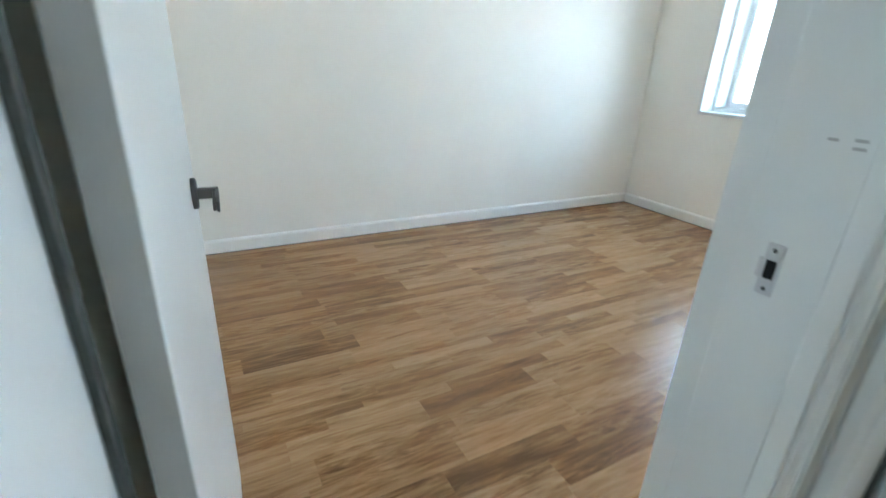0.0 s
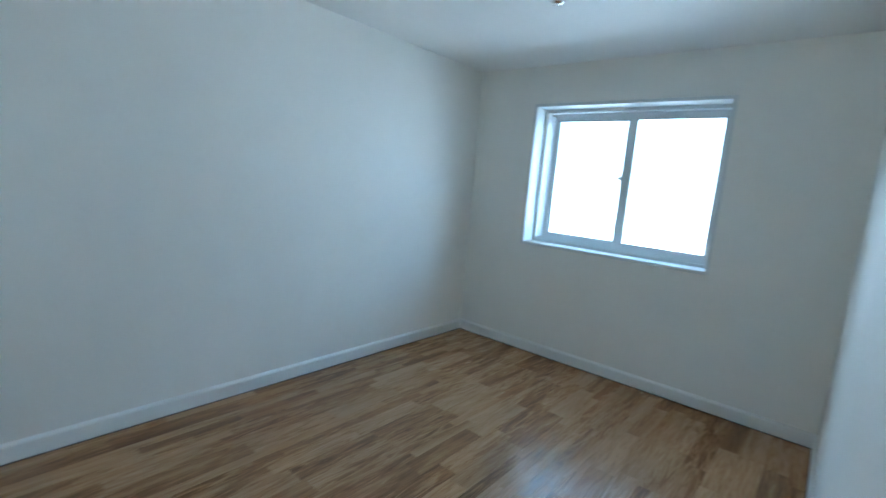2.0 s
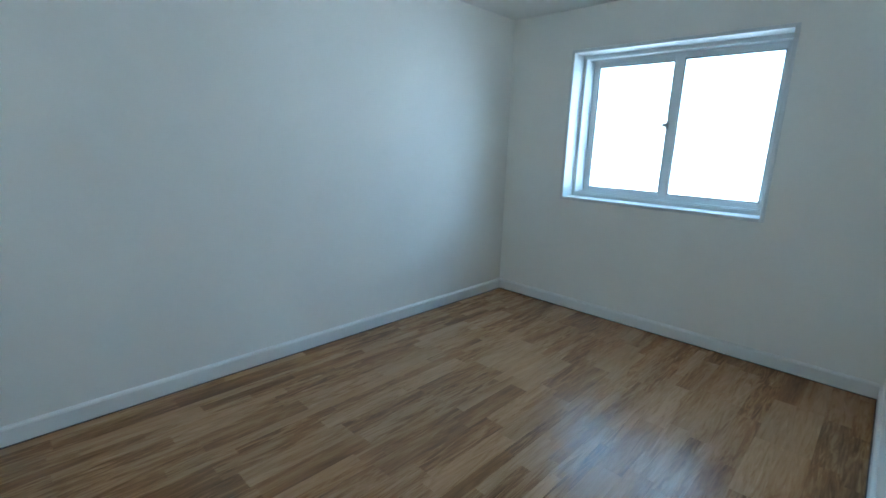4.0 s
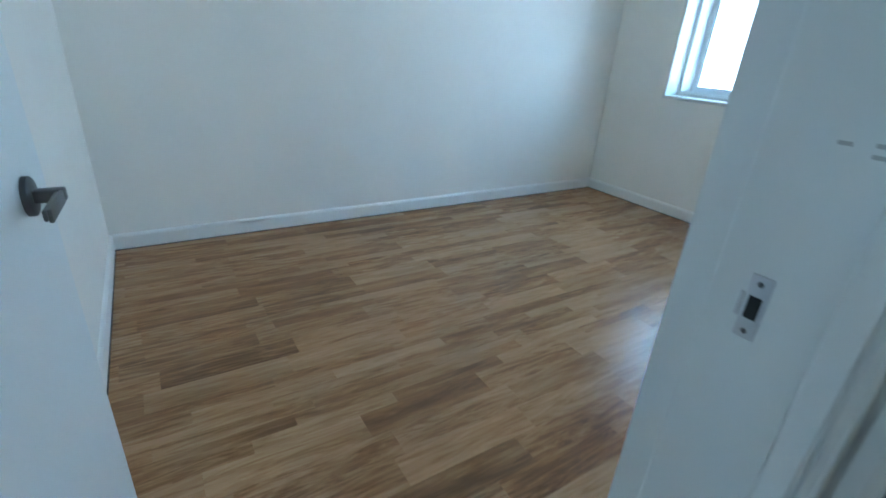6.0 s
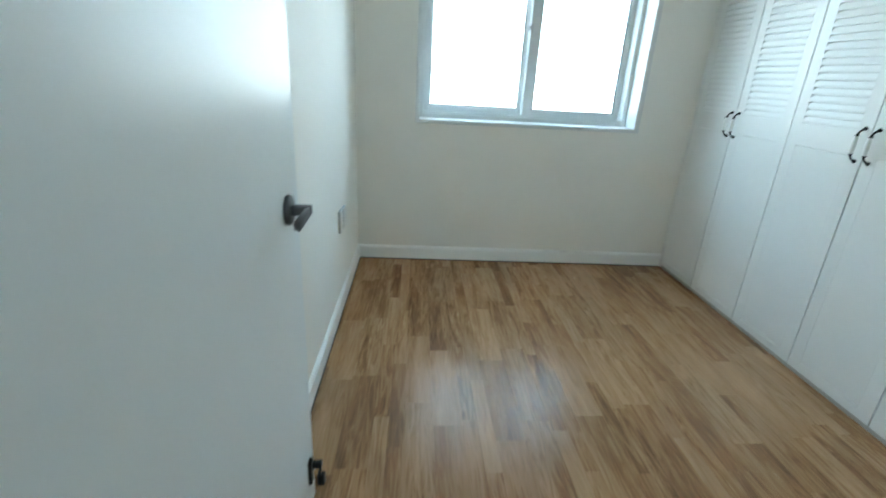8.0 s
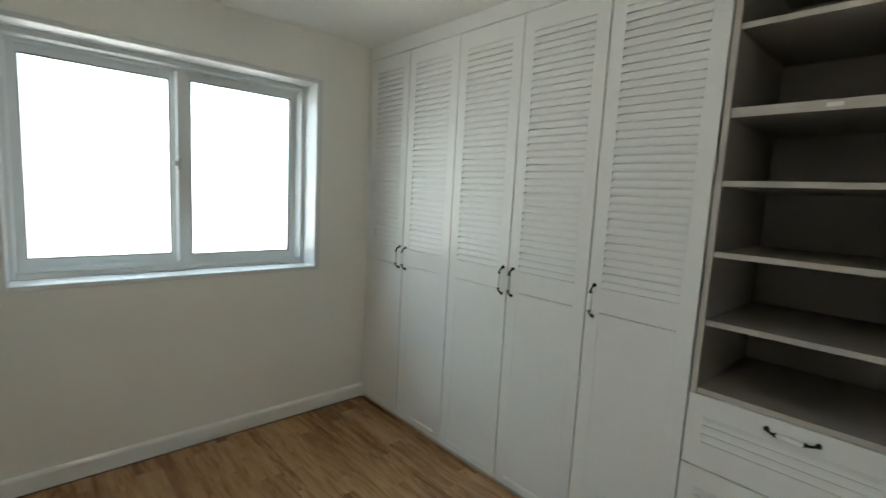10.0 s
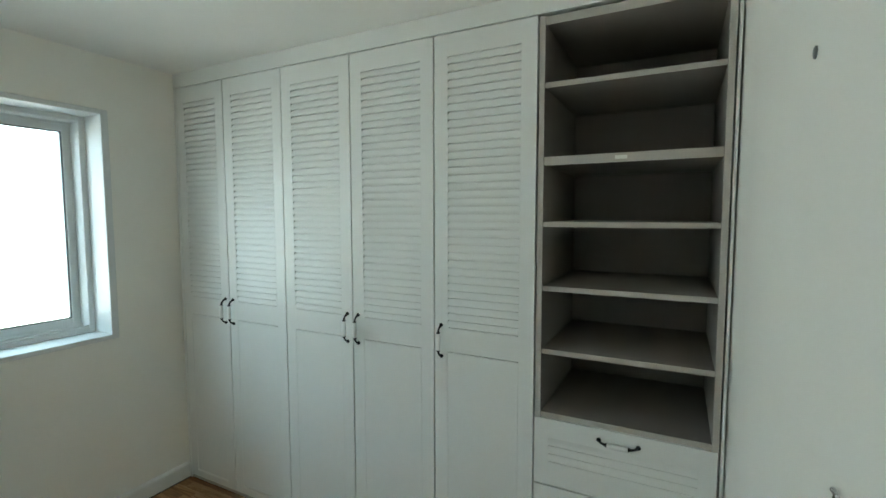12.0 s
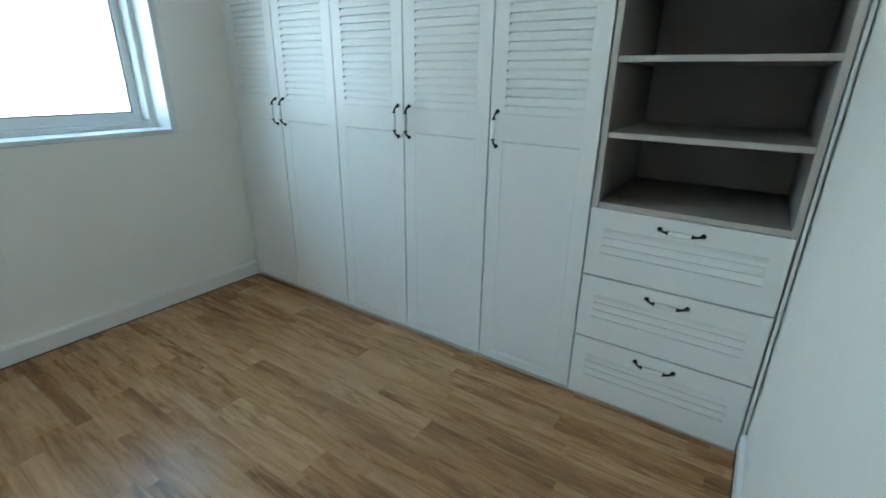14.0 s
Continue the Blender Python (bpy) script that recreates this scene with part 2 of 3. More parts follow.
structure("wall_closet_side", prism([(HALL_E, BACK), (R2_W, BACK), (R2_W, -3.762), (-2.7775, -3.762), (-2.7775, D2[0] - 0.056), (DOORWALL, D2[0] - 0.056), (DOORWALL, D2[0] - 0.030), (HALL_E, D2[0] - 0.030)], "z", 0, TOP), M_PAPER, "plain white papered wall beside the wardrobe", "wall")
structure("wall_doorway", boxes(
    (HALL_E, DOORWALL, D2[0] - 0.0295, D2[1] + J, DOOR_H + J, TOP), (HALL_E, DOORWALL, D2[1] + J, R2_N - 0.0005, 0, TOP)), M_PAPER, "white papered wall with the second doorway", "wall")
structure("wall_south", boxes((HALL_E, 0, BACK - 0.15, BACK, 0, TOP)), M_PAPER, "white wall behind the wardrobe", "wall")
structure("wall_hall_south", boxes((HALL_W, HALL_E, HALL_S - 0.12, HALL_S, 0, TOP)), M_PAPER, "plain white hall wall", "wall")
structure("wall_hall_north", boxes((HALL_W, R1_W - 0.12, HALL_N, HALL_N + 0.12, 0, TOP)), M_PAPER, "plain white hall wall", "wall")
structure("wall_hall_west", wall_with_holes_x(HALL_W - 0.12, HALL_W, HALL_S, HALL_N, TOP, [(-4.0, -3.0, 0.3, 2.1)]), M_PAPER,
          "white wall with an opening to daylight", "wall")
structure("ceiling_1", boxes((R1_W, 0, R1_S, 0, R1_H, R1_H + 0.08)), M_CEIL, "white papered bedroom ceiling", "ceiling")
structure("ceiling_2", boxes((DOORWALL, 0, BACK, R2_N, R2_H, R2_H + 0.08)), M_CEIL, "white papered small room ceiling", "ceiling")
structure("ceiling_hall", boxes((HALL_W, HALL_E, HALL_S, HALL_N, HALL_H, HALL_H + 0.08)), M_CEIL, "white hall ceiling", "ceiling")
structure("roof", boxes((HALL_W - 0.2, FACADE, BACK - 0.2, 0.2, TOP, TOP + 0.1)), M_CEIL, "concrete slab above the rooms", "slab")
structure("ground", boxes((-60, 60, -60, 60, -0.3, -0.2)), M_SUBFLOOR, "dark ground outside the building", "ground")


# ---- baseboards ----
def baseboard(name, axis, a, b, face, sign, h=0.092, t=0.015):
    """A skirting along an axis from a to b; sign: the way it stands off the wall face."""
    s = sign
    prof = [(face, 0.0045)] + [(face + s * (t + u), z) for u, z in ((-0.001, 0.0045), (0, 0.006), (0, h - 0.0155), (-0.0030, h - 0.0145), (-0.0030, h - 0.0125),
            (0.0012, h - 0.0115), (0.0012, h - 0.0090), (-0.0060, h - 0.0015), (-0.0090, h))] + [(face, h)]
    board = structure(name, prism(prof, axis, a, b), M_BASE, "white baseboard with a beaded top edge", "baseboard")
    # thin dark strip on the floor, drawn in for the baseboard's shadow gap
    rim = [(face, 0.0003), (face + s * (t + 0.0045), 0.0003), (face + s * (t + 0.0035), 0.0022), (face + s * (t - 0.002), 0.0040), (face, 0.0040)]
    part("shadow_gap", prism(rim, axis, a + 0.001, b - 0.001), M_SHADOW_GAP, board, "dark brown strip for the shadow gap at the floor")
    return board


baseboard("baseboard_north", "x", R1_W + 0.017, -0.017, 0, -1)
baseboard("baseboard_east", "y", R1_S + 0.017, -0.0005, 0, -1)
baseboard("baseboard_west", "y", R1_S + 0.03, -0.0005, R1_W, 1)
baseboard("baseboard_middle", "x", D1[1] + 0.07, -0.0005, R1_S, 1)
baseboard("baseboard_small_north", "x", DOORWALL, -0.017, R2_N, -1)
baseboard("baseboard_small_east", "y", WARD + 0.002, R2_N - 0.0005, 0, -1)
baseboard("baseboard_small_west", "y", WARD + 0.002, -3.763, R2_W, 1)


# ---- windows ----
def window(name, y0, y1, z0, z1, meet, lip, label):
    """A sliding window; meet: where the inner sash ends, from the opening's first side; lip: how far the trim laps the wall there."""
    w = thing(name, (0, y0, z0), label, "window")
    w["kind"] = "structure"
    W, H = y1 - y0, z1 - z0
    lin = 0.012
    # lining of the opening, standing a little proud of the wall
    part("reveal_trim", boxes((-0.006, 0.15, -lip, lin, -0.012, H + 0.012), (-0.006, 0.15, W - lin, W + 0.012, -0.012, H + 0.012),
                              (-0.006, 0.15, lin, W - lin, H - lin, H + 0.012), (-0.009, 0.15, lin, W - lin, -0.012, lin), bevel=0.003), M_PVC, w)
    f = 0.030
    a, b = lin - 0.004, W - lin + 0.004
    c, d = lin - 0.004, H - lin + 0.004
    part("window_frame", boxes((0.145, 0.352, a, a + f, c, d), (0.145, 0.352, b - f, b, c, d), (0.145, 0.352, a + f, b - f, d - f, d), (0.145, 0.352, a + f, b - f, c, c + f),
                               (0.145, 0.150, a + f, b - f, c + f, c + f + 0.012), bevel=0.003), M_PVC, w)
    # ribs of the sliding track
    part("track", boxes((0.215, 0.220, a + f, b - f, c + f, c + f + 0.014), (0.274, 0.279, a + f, b - f, c + f, c + f + 0.014),
                        (0.215, 0.220, a + f, b - f, d - f - 0.014, d - f), (0.274, 0.279, a + f, b - f, d - f - 0.014, d - f)), M_PVC, w)
    st = 0.050
    za, zb = c + f - 0.004, d - f + 0.004
    for ya, yb, s0, s1, x in ((a + f - 0.008, meet, 0.043, 0.066, 0.225), (meet - 0.038, b - f + 0.008, 0.060, 0.048, 0.285)):
        s = part("sash", boxes((x, x + 0.038, ya, ya + s0, za, zb), (x, x + 0.038, yb - s1, yb, za, zb),
                               (x, x + 0.038, ya + s0, yb - s1, zb - st, zb), (x, x + 0.038, ya + s0, yb - s1, za, za + st), bevel=0.004, seg=2), M_PVC, w)
        p = part("pane", boxes((x + 0.017, x + 0.021, ya + s0, yb - s1, za + st, zb - st)), M_GLASS, s)
        p.visible_shadow = False
        g0, g1 = ya + s0, yb - s1
        part("glazing_seal", boxes((x + 0.006, x + 0.012, g0, g0 + 0.006, za + st, zb - st), (x + 0.006, x + 0.012, g1 - 0.006, g1, za + st, zb - st),
                                   (x + 0.006, x + 0.012, g0, g1, za + st, za + st + 0.006), (x + 0.006, x + 0.012, g0, g1, zb - st - 0.006, zb - st)), M_SEAL, s, "grey rubber glazing seal")
    # crescent latch on the meeting stile
    part("latch", boxes((0.212, 0.226, meet - 0.014, meet + 0.006, H * 0.52 - 0.030, H * 0.52 + 0.030),
                        (0.200, 0.2115, meet - 0.004, meet + 0.026, H * 0.52 - 0.012, H * 0.52 + 0.016), bevel=0.004, seg=2), M_SATIN, w, "small grey metal window latch")
    return w


window("window_1", *WIN1, 0.718, 0.012, "white two-sash sliding window full of bright daylight")
window("window_2", *WIN2, 0.696, 0.022, "white two-sash sliding window above the bare wall")
M_GLOW = sky_glow("hazy_daylight", GLOW)
M_GLOW_HALL = glowing("living_room_daylight", GLOW_HALL, (0.80, 0.92, 1.0))
structure("backdrop_1", boxes((2.8, 2.82, -9.0, 3.7, -1.5, 6.6)), M_GLOW, "white hazy daylight outside the windows", "sky")
structure("backdrop_2", boxes((HALL_W - 0.6, HALL_W - 0.59, -4.4, -2.6, 0.0, 2.4)), M_GLOW_HALL, "white daylight at the end of the hall", "sky")


# ---- door frames ----
# first door: frame runs through the wall along y; jamb faces at D1
FR1 = (-2.882, -2.667)
def jamb_x(face, s, z1):
    """A jamb whose face looks along x; s: the way the wall lies from the face."""
    a, b = FR1
    prof = [(face, -2.714), (face + s * 0.0008, -2.7125), (face + s * 0.0008, b), (face + s * 0.055, b), (face + s * 0.055, R1_S - 0.001), (face + s * 0.038, R1_S - 0.001), (face + s * 0.038, HALL_N + 0.001),
            (face + s * 0.080, HALL_N - 0.001), (face + s * 0.080, a + 0.020), (face + s * 0.074, a + 0.014), (face + s * 0.052, a + 0.010), (face + s * 0.048, a + 0.001),
            (face + s * 0.036, a), (face + s * 0.032, a + 0.009), (face + s * 0.026, a + 0.009), (face + s * 0.022, a), (face + s * 0.008, a + 0.001), (face, a + 0.009)]
    return prism(prof, "z", 0.0, z1)


frame1 = thing("door_frame_1", (0, 0, 0), "white film-wrapped door frame with moulded edges", "door frame")
frame1["kind"] = "structure"
part("jamb", jamb_x(D1[1], 1, DOOR_H), M_TRIM, frame1)
part("jamb", jamb_x(D1[0], -1, DOOR_H), M_TRIM, frame1)
part("head", boxes((D1[0] - 0.055, D1[1] + 0.055, FR1[0], FR1[1], DOOR_H, DOOR_H + 0.055), bevel=0.003), M_TRIM, frame1)
# door stop behind the rebate
part("stop", boxes((D1[1] - 0.012, D1[1], -2.868, -2.835, 0, DOOR_H), bevel=0.003), M_TRIM, frame1)
# added dark strip: shade between hinge jamb and leaf, put in as colour
part("gap_shade", boxes((D1[0], D1[0] + 0.007, -2.698, -2.675, 0, DOOR_H)), M_GAP_SHADE, frame1, "dark strip for the shade in the hinge gap")

strike = part("strike_plate", boxes((D1[1] - 0.0025, D1[1], -2.777, -2.753, 0.885, 0.965), (D1[1] - 0.004, D1[1], -2.753, -2.747, 0.91, 0.94), bevel=0.001), M_SATIN, frame1, "small satin metal strike plate")
part("latch_hole", boxes((D1[1] - 0.0035, D1[1] - 0.0026, -2.772, -2.758, 0.911, 0.939)), M_HOLE, strike)
for z in (0.895, 0.955):
    part("screw", lathe(bmesh.new(), [(0.0035, D1[1] - 0.0038), (0.0025, D1[1] - 0.0025)], "x", 10, (0, -2.765, z)), M_STEEL, strike)
for y, z, l in ((-2.786, 1.116, 0.012), (-2.816, 1.118, 0.014), (-2.816, 1.108, 0.014)):
    part("scuff", boxes((D1[1] - 0.0008, D1[1], y - l / 2, y + l / 2, z - 0.002, z + 0.002)), M_SCUFF, frame1, "small scuff in the film")

FR2 = (-2.940, -2.778)
def jamb_y(face, s, z1):
    a, b = FR2
    prof = [(b, face), (b, face + s * 0.055), (DOORWALL + 0.001, face + s * 0.055), (DOORWALL + 0.001, face + s * 0.038), (HALL_E + 0.001, face + s * 0.038),
            (HALL_E - 0.001, face + s * (0.055 if s < 0 else 0.0392)), (a + 0.012, face + s * (0.055 if s < 0 else 0.0392)), (a, face + s * (0.047 if s < 0 else 0.03)),
            (a, face + s * 0.012), (a + 0.006, face + s * 0.004), (a + 0.012, face)]
    return prism(prof, "z", 0.0, z1)


frame2 = thing("door_frame_2", (0, 0, 0), "white film-wrapped door frame of the small room", "door frame")
frame2["kind"] = "structure"
part("jamb", jamb_y(D2[0], -1, DOOR_H), M_TRIM, frame2)
part("jamb", jamb_y(D2[1], 1, DOOR_H), M_TRIM, frame2)
part("head", boxes((FR2[0], FR2[1], D2[0] - 0.055, D2[1] + 0.036, DOOR_H, DOOR_H + 0.055), bevel=0.003), M_TRIM, frame2)
part("stop", boxes((-2.90, -2.865, D2[0], D2[0] + 0.012, 0, DOOR_H), bevel=0.003), M_TRIM, frame2)
# same painted shade strip in the second door's hinge gap
part("gap_shade", boxes((-2.803, -2.782, D2[1] - 0.006, D2[1], 0, DOOR_H)), M_GAP_SHADE, frame2, "dark strip for the shade in the hinge gap")


# ---- doors: hinge line at the local origin, leaf along +x, visible face at -y ----
def lever(parent, x, z, face):
    """A round rose with a flat lever that stands off the face and turns down towards the hinge."""
    rose = part("rose", lathe(bmesh.new(), [(0.032, face), (0.032, face - 0.008), (0.0295, face - 0.0100), (0.012, face - 0.0106)], "y", 28, (x, 0, z)), M_STEEL, parent, "satin grey round handle rose", True)
    bm = box(bmesh.new(), x - 0.011, x + 0.011, face - 0.050, face - 0.008, z - 0.010, z + 0.010, bevel=0.002, seg=2)
    box(bm, x - 0.112, x - 0.0105, face - 0.050, face - 0.044, z - 0.0105, z + 0.0105, bevel=0.002, seg=2)
    box(bm, x - 0.110, x - 0.0105, face - 0.0438, face - 0.038, z - 0.0085, z + 0.0085, bevel=0.0015)
    part("lever", bm, M_STEEL, rose, "flat grooved grey lever", smooth=True)
    return rose


def door_leaf(name, at, turn, width, lever_x, lever_z, label):
    t = 0.036
    d = thing(name, at, label, "door", turn=turn)
    part("leaf", boxes((0.004, width, -t, 0, 0.008, DOOR_H - 0.005), bevel=0.0015), M_DOOR, d)
    part("hinge_edge", boxes((0.0022, 0.0038, -t + 0.002, -0.002, 0.01, DOOR_H - 0.007)), M_EDGE, d, "bare grey-brown door edge")
    lever(d, lever_x, lever_z, -t)
    return d


door1 = door_leaf("door_1", (-3.833, -2.655, 0), 87.2, 0.765, 0.632, 0.914, "white film-faced door standing open into the bedroom")
door2 = door_leaf("door_2", (-2.786, -2.929, 0), 1.35, 0.872, 0.772, 0.910, "white satin door standing open along the small room's wall")
# door holder near the bottom corner of the second leaf
holder = part("door_holder", boxes((0.798, 0.828, -0.046, -0.036, 0.115, 0.190), (0.803, 0.823, -0.072, -0.0455, 0.168, 0.186), (0.803, 0.823, -0.078, -0.058, 0.108, 0.145), (0.809, 0.817, -0.070, -0.062, 0.144, 0.169), bevel=0.003), M_BLACK, door2, "small black door stop")

# ---- built-in wardrobe ----
DOOR_TOP, GAP = 2.218, 0.0034
SLAT_PITCH = 0.0296


def bow_handle(parent, at, vertical):
    """Black scrolled ends with a white ceramic grip."""
    h = 0.055
    def place(u, out):
        return (at[0], at[1] + out, at[2] + u) if vertical else (at[0] + u, at[1] + out, at[2])
    grip_bm = tube(bmesh.new(), [place(u, 0.027 + 0.003 * math.cos(u / 0.035)) for u in (-0.034, -0.02, 0, 0.02, 0.034)], [0.0068, 0.0092, 0.0104, 0.0092, 0.0068], 14)
    part("handle", grip_bm, M_CERAMIC, parent, "bow handle with black ends and white ceramic grip", True)
    for s in (-1, 1):
        pts = [place(s * u, o) for u, o in ((0.034, 0.028), (0.044, 0.027), (0.054, 0.020), (0.060, 0.010), (0.064, 0.0))]
        bm = tube(bmesh.new(), pts, [0.0060, 0.0042, 0.0036, 0.0048, 0.0088], 10)
        tube(bm, [place(s * 0.034, 0.028), place(s * 0.038, 0.028)], [0.0078, 0.0078], 12)
        part("handle_end", bm, M_BLACK, parent, smooth=True)


def louvre_door(cab, x0, x1, handle_x):
    """A wardrobe door from x1 (west) to x0 (east) in the cabinet's space; y = 0 is the front face, +y outwards."""
    a, b = min(x0, x1) + GAP, max(x0, x1) - GAP
    st = 0.058
    z0, z1 = 0.022, DOOR_TOP
    l0, l1 = 1.072, 2.135
    p0, p1 = 0.056, 0.975
    d = part("door", boxes((a, b, -0.020, -0.0125, z0, z1)), M_WARD, cab)
    for x0, x1 in ((a, a + st), (b - st, b)):
        part("stile", boxes((x0, x1, -0.0124, 0, z0, z1)), M_WARD, d)
    for zz0, zz1 in ((z0, p0), (p1, l0), (l1, z1)):
        part("rail", boxes((a + st, b - st, -0.0124, 0, zz0, zz1)), M_WARD, d)
    part("panel", boxes((a + st, b - st, -0.0124, -0.0003, p0 + 0.0125, p1 - 0.0030), bevel=0.0010), M_WARD, d)
    part("moulding", prism([(-0.0124, p0), (0.0, p0), (-0.0050, p0 + 0.0120), (-0.0124, p0 + 0.0120)], "x", a + st, b - st), M_WARD, d)
    n = int((l1 - l0) / SLAT_PITCH)
    pitch = (l1 - l0) / n
    w = (b - st) - (a + st)
    key = round(w, 4)
    if key not in SLATS:
        prof = [(-0.0124, 0.0026), (-0.0008, 0.0026), (0.0006, 0.0040), (0.0, pitch * 0.45), (-0.0042, pitch - 0.0020), (-0.0124, pitch - 0.0020)]
        SLATS[key] = mesh_of("slat", prism(prof, "x", -w / 2, w / 2), M_WARD)
    for k in range(n):
        piece("slat", SLATS[key], d, Matrix.Translation(((a + b) / 2, 0, l0 + k * pitch)))
    bow_handle(d, (handle_x, 0, 1.018), True)
    return d


SLATS = {}


def carcass(cab, width, depth=0.56):
    t = 0.018
    part("body", boxes((-width, -width + t, -depth, -0.060, 0.02, 2.220), (-t, 0, -depth, -0.060, 0.02, 2.220), (-width + t, -t, -depth, -0.022, 0.02, 0.04),
                       (-width + t, -t, -depth, -0.022, 2.197, 2.215), (-width + t, -t, -depth, -depth + 0.01, 0.04, 2.197)), M_SHELF, cab)
    part("plinth", boxes((-width, 0, -0.05, -0.006, 0.001, 0.0195)), M_SHELF_EDGE, cab)


DOORS = [-0.026, -0.404, -0.814, -1.222, -1.637, -2.055]
for x0, xm, x1 in ((DOORS[0], DOORS[1], DOORS[2]), (DOORS[2], DOORS[3], DOORS[4])):
    cab = thing("wardrobe_cabinet", (x0, WARD, 0), "white two-door wardrobe cabinet with louvred upper panels", "wardrobe", "wardrobe cabinets")
    carcass(cab, x0 - x1)
    louvre_door(cab, 0, xm - x0, xm - x0 + 0.030)
    louvre_door(cab, xm - x0, x1 - x0, xm - x0 - 0.030)
cab = thing("wardrobe_cabinet", (DOORS[4], WARD, 0), "white single-door wardrobe cabinet beside the open shelves", "wardrobe", "wardrobe cabinets")
carcass(cab, DOORS[4] - DOORS[5])
louvre_door(cab, 0, DOORS[5] - DOORS[4], -0.032)

# open shelf unit with three drawers
SX0, SX1 = DOORS[5], -2.648
shelf_unit = thing("shelf_cabinet", (SX0, WARD, 0), "open shelf cabinet in taupe board above three white drawers", "shelf cabinet")
SW = SX0 - SX1
t = 0.020
part("side_panel", boxes((-t - 0.004, -0.004, -0.56, -0.004, 0.02, 2.215), bevel=0.001), M_SHELF, shelf_unit)
part("side_panel", boxes((-SW, -SW + t, -0.56, -0.004, 0.02, 2.215), bevel=0.001), M_SHELF, shelf_unit)
part("back_panel", boxes((-SW + t, -t - 0.004, -0.56, -0.55, 0.02, 2.215)), M_SHELF, shelf_unit)
for x0, x1 in ((-t - 0.004, -0.004), (-SW, -SW + t)):
    part("edge_band", boxes((x0 + 0.0008, x1 - 0.0008, -0.0035, -0.0005, 0.781, 2.214)), M_SHELF_EDGE, shelf_unit)
for z, th in ((0.781, 0.018), (1.018, 0.018), (1.250, 0.018), (1.482, 0.018), (1.700, 0.030), (1.970, 0.018), (2.185, 0.028)):
    s = part("shelf", boxes((-SW + t, -t - 0.004, -0.549, -0.012, z, z + th), bevel=0.001), M_SHELF, shelf_unit)
    part("edge_band", boxes((-SW + t, -t - 0.004, -0.0115, -0.0085, z, z + th)), M_SHELF_EDGE, s, "pale shelf edge")
part("plinth", boxes((-SW, 0, -0.05, -0.006, 0.001, 0.0195)), M_SHELF_EDGE, shelf_unit)
part("sticker", boxes((-0.30, -0.262, -0.0083, -0.0076, 1.710, 1.722)), M_PLATE, shelf_unit, "small pale sticker")
for z0, z1 in ((0.014, 0.2690), (0.2755, 0.5235), (0.5300, 0.7780)):
    a, b = -SW + 0.003, -0.003
    g0, g1 = a + 0.052, b - 0.052
    lz0, lz1 = z1 - 0.160, z1 - 0.069
    dr = part("drawer", boxes((a, b, -0.022, -0.0062, z0, z1), bevel=0.0008), M_WARD, shelf_unit)
    for x0, x1 in ((a, g0), (g1, b)):
        part("stile", boxes((x0, x1, -0.006, 0, z0, z1)), M_WARD, dr)
    for zz0, zz1 in ((z0, lz0), (lz1, z1)):
        part("rail", boxes((g0, g1, -0.006, 0, zz0, zz1)), M_WARD, dr)
    part("drawer_box", boxes((a + 0.03, b - 0.03, -0.50, -0.023, z0 + 0.02, z1 - 0.03)), M_SHELF, dr)
    n = 3
    pitch = (lz1 - lz0) / n
    me = mesh_of("slat", prism([(-0.0059, 0.0016), (-0.0008, 0.0016), (0.0004, 0.0028), (0.0, pitch * 0.5), (-0.0030, pitch - 0.0014), (-0.0059, pitch - 0.0014)], "x", g0, g1), M_WARD)
    for k in range(n):
        piece("slat", me, dr, Matrix.Translation((0, 0, lz0 + k * pitch)))
    bow_handle(dr, ((a + b) / 2, 0, z1 - 0.037), False)

# filler boards round the wardrobe
structure("trim_top", boxes((R2_W, -0.001, WARD - 0.02, WARD - 0.001, 2.2235, R2_H - 0.001), bevel=0.001), M_WARD, "white filler board above the wardrobe doors", "trim")
structure("trim_end", boxes((-2.6620, -2.6525, WARD - 0.56, WARD - 0.003, 0.0, 2.216), bevel=0.001), M_WARD, "white upright filler beside the shelves", "trim")
structure("trim_corner", boxes((-0.0235, -0.004, WARD - 0.30, WARD - 0.001, 0.0, 2.222), bevel=0.001), M_WARD, "white upright filler at the window wall", "trim")

# ---- things on the west wall of the small room ----
pull = thing("pull_handle", (R2_W, -3.896, 1.2005), "chrome bow pull handle fixed to the white wall", "handle")
bend = [math.pi / 2 * k / 8 for k in range(9)]
up = [(0.0, -0.024, 0.040), (0.010, 0.000, 0.054), (0.015, 0.030, 0.061)] + [(0.020 + 0.001 * math.sin(u), 0.059 + 0.022 * math.sin(u), 0.043 + 0.018 * math.cos(u)) for u in bend]
down = [(0.0, 0.020, -0.016), (0.010, 0.046, -0.032)] + [(0.020 + 0.001 * math.sin(u), 0.067 + 0.014 * math.sin(u), -0.033 - 0.012 * math.cos(u)) for u in bend]
path = up + down[::-1]
part("bar", tube(bmesh.new(), path, [0.0028 + 0.0010 * min(1, y / 0.08) for x, y, z in path], 16), M_CHROME, pull, smooth=True)
hook = thing("wall_plug", (R2_W, -4.114, 1.738), "small dark round cover plug in the white wall", "plug")
part("plug", lathe(bmesh.new(), [(0.0085, 0.0), (0.0085, 0.0018), (0.0065, 0.0028), (0.003, 0.0031)], "x", 20), M_STEEL, hook, smooth=True)

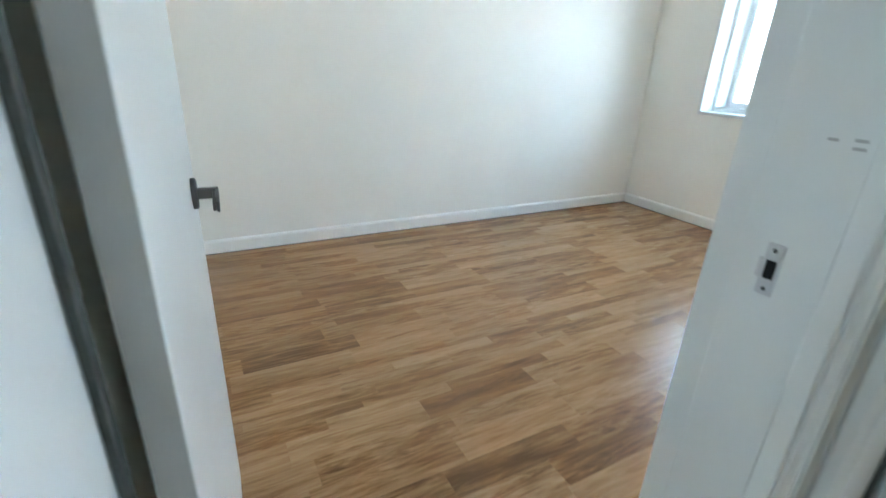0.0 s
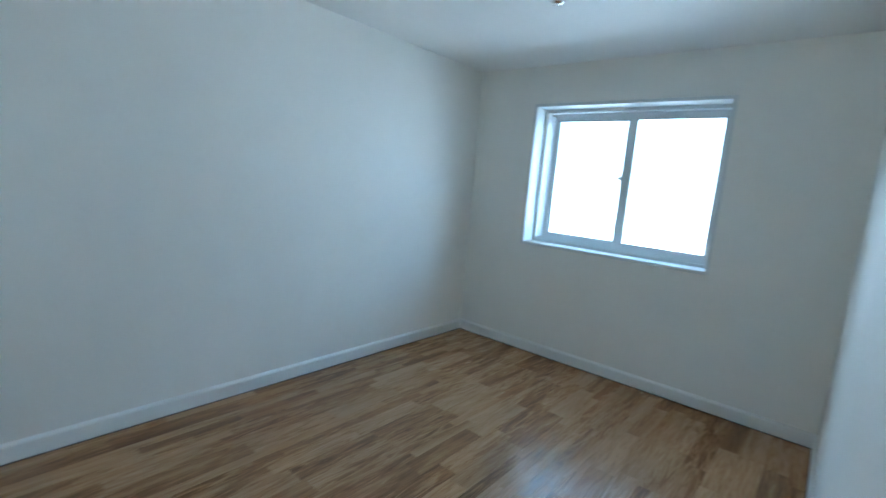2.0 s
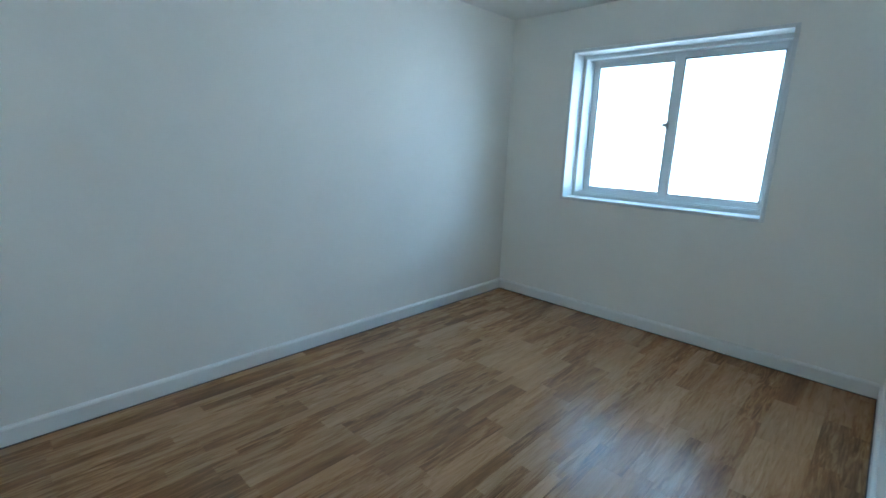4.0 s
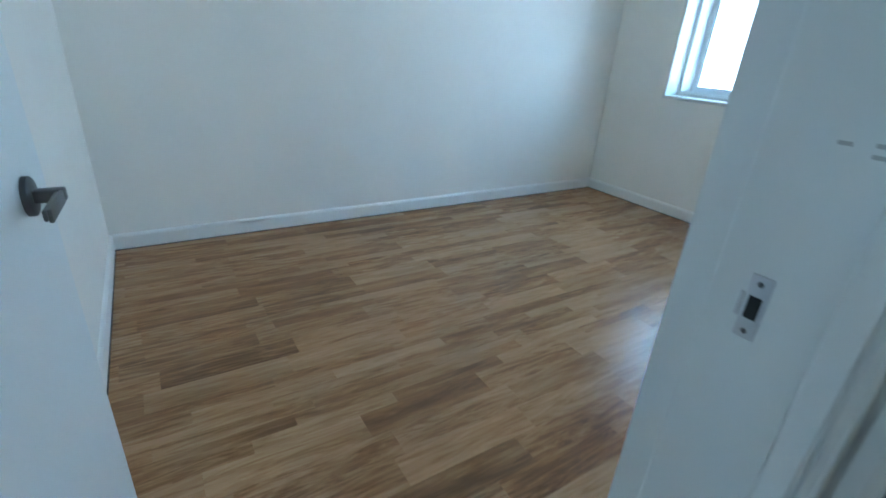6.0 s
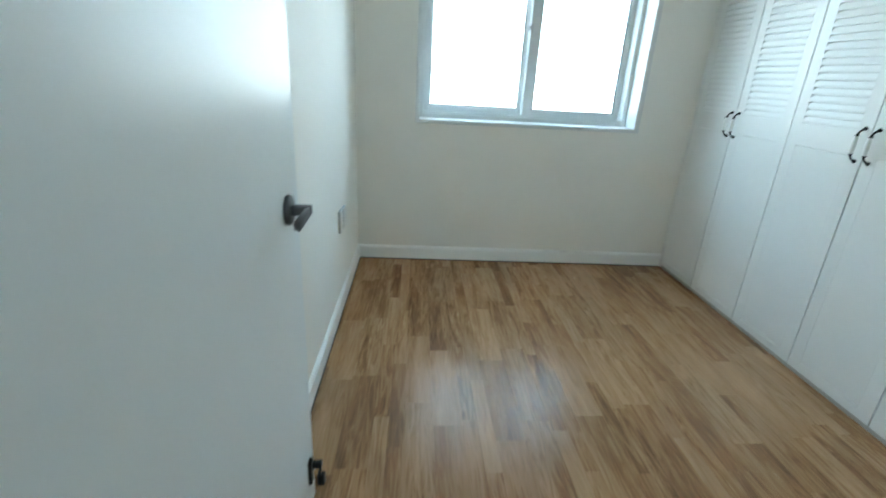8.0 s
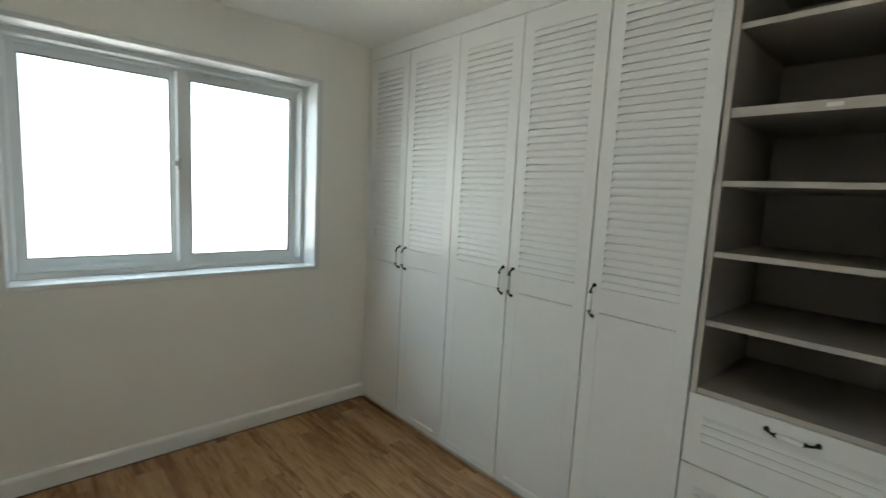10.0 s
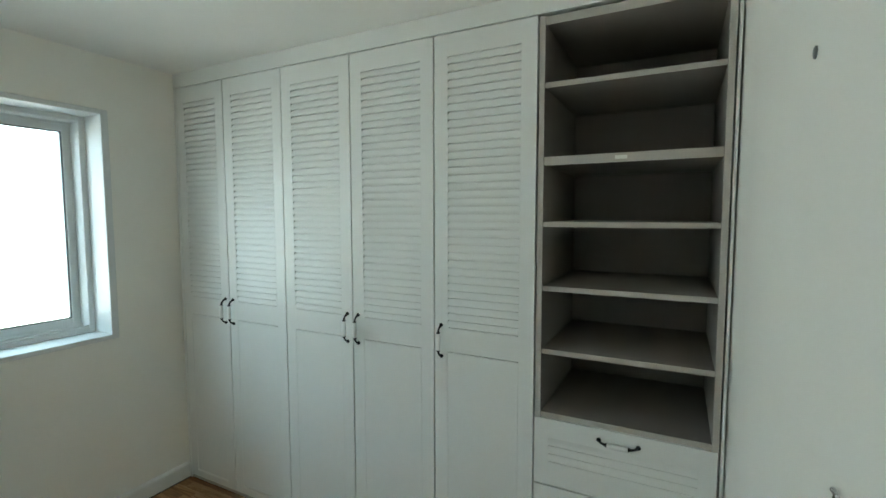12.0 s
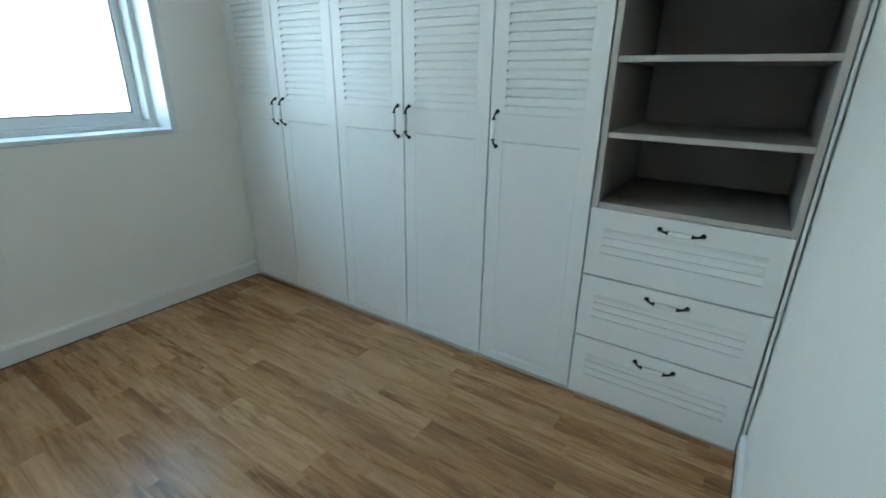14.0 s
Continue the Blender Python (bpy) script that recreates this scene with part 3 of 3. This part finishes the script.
# ---- outlets and ceiling ----
def wall_outlet(x, z):
    """A single outlet: a grey core that paints its sides in shade, a white plate, a round socket."""
    o = thing("wall_outlet", (x, R2_N, z), "white single wall outlet above the baseboard", "outlet", "outlets on the wall")
    # grey in place of white: shade on the sides away from the window
    part("side_shade", boxes((-0.033, 0.033, -0.010, 0, -0.055, 0.055), bevel=0.001), M_EDGE, o, "grey core for the shaded sides of the outlet")
    part("plate", boxes((-0.035, 0.035, -0.014, -0.010, -0.058, 0.058), bevel=0.0015, seg=2), M_PLATE, o)
    sck = part("socket", lathe(bmesh.new(), [(0.021, -0.0162), (0.021, -0.014)], "y", 20), M_PLATE, o)
    part("socket_hole", boxes((-0.010, -0.006, -0.0168, -0.0163, -0.002, 0.002), (0.006, 0.010, -0.0168, -0.0163, -0.002, 0.002)), M_HOLE, sck)


wall_outlet(-0.722, 0.478)
wall_outlet(-0.612, 0.468)
detector = thing("ceiling_detector", (-1.15, -1.30, R1_H), "round white ceiling sensor with a chrome ring", "detector")
part("base", lathe(bmesh.new(), [(0.046, -0.0005), (0.046, -0.008), (0.040, -0.013), (0.025, -0.015)], "z", 28), M_PLATE, detector, smooth=True)
part("ring", lathe(bmesh.new(), [(0.028, -0.014), (0.030, -0.022), (0.023, -0.029), (0.010, -0.032)], "z", 28), M_CHROME, detector, smooth=True)


# ---- plank floors, pieces last ----
WIDE, LONG = 0.109, 0.486


def plank_mesh(long, wide):
    hx, hy, c = long / 2 - 0.00006, wide / 2 - 0.00006, 0.00025
    bm = bmesh.new()
    corners = ((-1, -1), (1, -1), (1, 1), (-1, 1))
    lo = [bm.verts.new((sx * hx, sy * hy, -0.003)) for sx, sy in corners]
    md = [bm.verts.new((sx * hx, sy * hy, -c)) for sx, sy in corners]
    hi = [bm.verts.new((sx * (hx - c), sy * (hy - c), 0)) for sx, sy in corners]
    for p, q in ((lo, md), (md, hi)):
        for k in range(4):
            bm.faces.new((p[k], p[(k + 1) % 4], q[(k + 1) % 4], q[k]))
    bm.faces.new(hi)
    return mesh_of("plank", bm, M_PLANK)


def plank_floor(name, x0, x1, y0, y1, label, seed, edge=0.0, starts=()):
    """Boards along x, all of one length, in rows counted from the line y = edge towards -y; some rows are two narrow strips.
    starts: rows whose first joint is known (row, joint, narrow or not); the others fall at random."""
    rnd = random.Random(seed)
    slab = structure(name, boxes((x0, x1, y0, y1, -0.12, -0.004)), M_SUBFLOOR, label, "floor")
    known = {row: (joint, narrow) for row, joint, narrow in starts}
    shapes = {}
    for row in range(math.floor((edge - y1) / WIDE), math.ceil((edge - y0) / WIDE)):
        top = edge - row * WIDE
        start, narrow = known.get(row, (rnd.uniform(0, LONG), rnd.random() < 0.3))
        strips = [(top, top - WIDE / 2, start + rnd.uniform(0.1, 0.35)), (top - WIDE / 2, top - WIDE, start)] if narrow else [(top, top - WIDE, start)]
        for yb, ya, s in strips:
            ya, yb = max(ya, y0), min(yb, y1)
            if yb - ya < 0.003:
                continue
            x = -s - LONG * math.floor((x1 - s) / LONG + 20)
            while x < x1:
                a, b = max(x, x0), min(x + LONG, x1)
                x += LONG
                if b - a < 0.004:
                    continue
                key = (round(b - a, 3), round(yb - ya, 3))
                if key not in shapes:
                    shapes[key] = plank_mesh(b - a, yb - ya)
                piece("plank", shapes[key], slab, Matrix.Translation(((a + b) / 2, (ya + yb) / 2, 0)))
    return slab


plank_floor("floor_1", R1_W, 0, R1_S, 0, "brown wood-look plank floor of the bedroom", 3, -0.944,
            [(-8, 0.38, False), (0, 0.346, False), (1, 0.338, True), (3, 0.294, False), (5, 0.215, True), (6, 0.332, True)])
plank_floor("floor_2", DOORWALL, 0, BACK, R2_N, "brown wood-look plank floor with a window reflection", 5, -3.088,
            [(0, 0.27, True), (1, 0.041, False), (2, 0.163, False), (3, 0.375, True), (4, 0.236, False), (7, 0.105, False), (9, 0.038, False),
             (10, 0.048, True), (11, 0.370, False), (12, 0.245, False), (14, 0.215, False)])
plank_floor("floor_hall", HALL_W, HALL_E, HALL_S, HALL_N, "brown wood-look plank floor of the hall", 7)
# boards in the two doorways
plank_floor("floor_door_1", D1[0], D1[1], HALL_N, R1_S, "brown wood-look boards in the doorway", 9)
plank_floor("floor_door_2", HALL_E, DOORWALL, D2[0], D2[1], "brown wood-look boards in the doorway", 11)
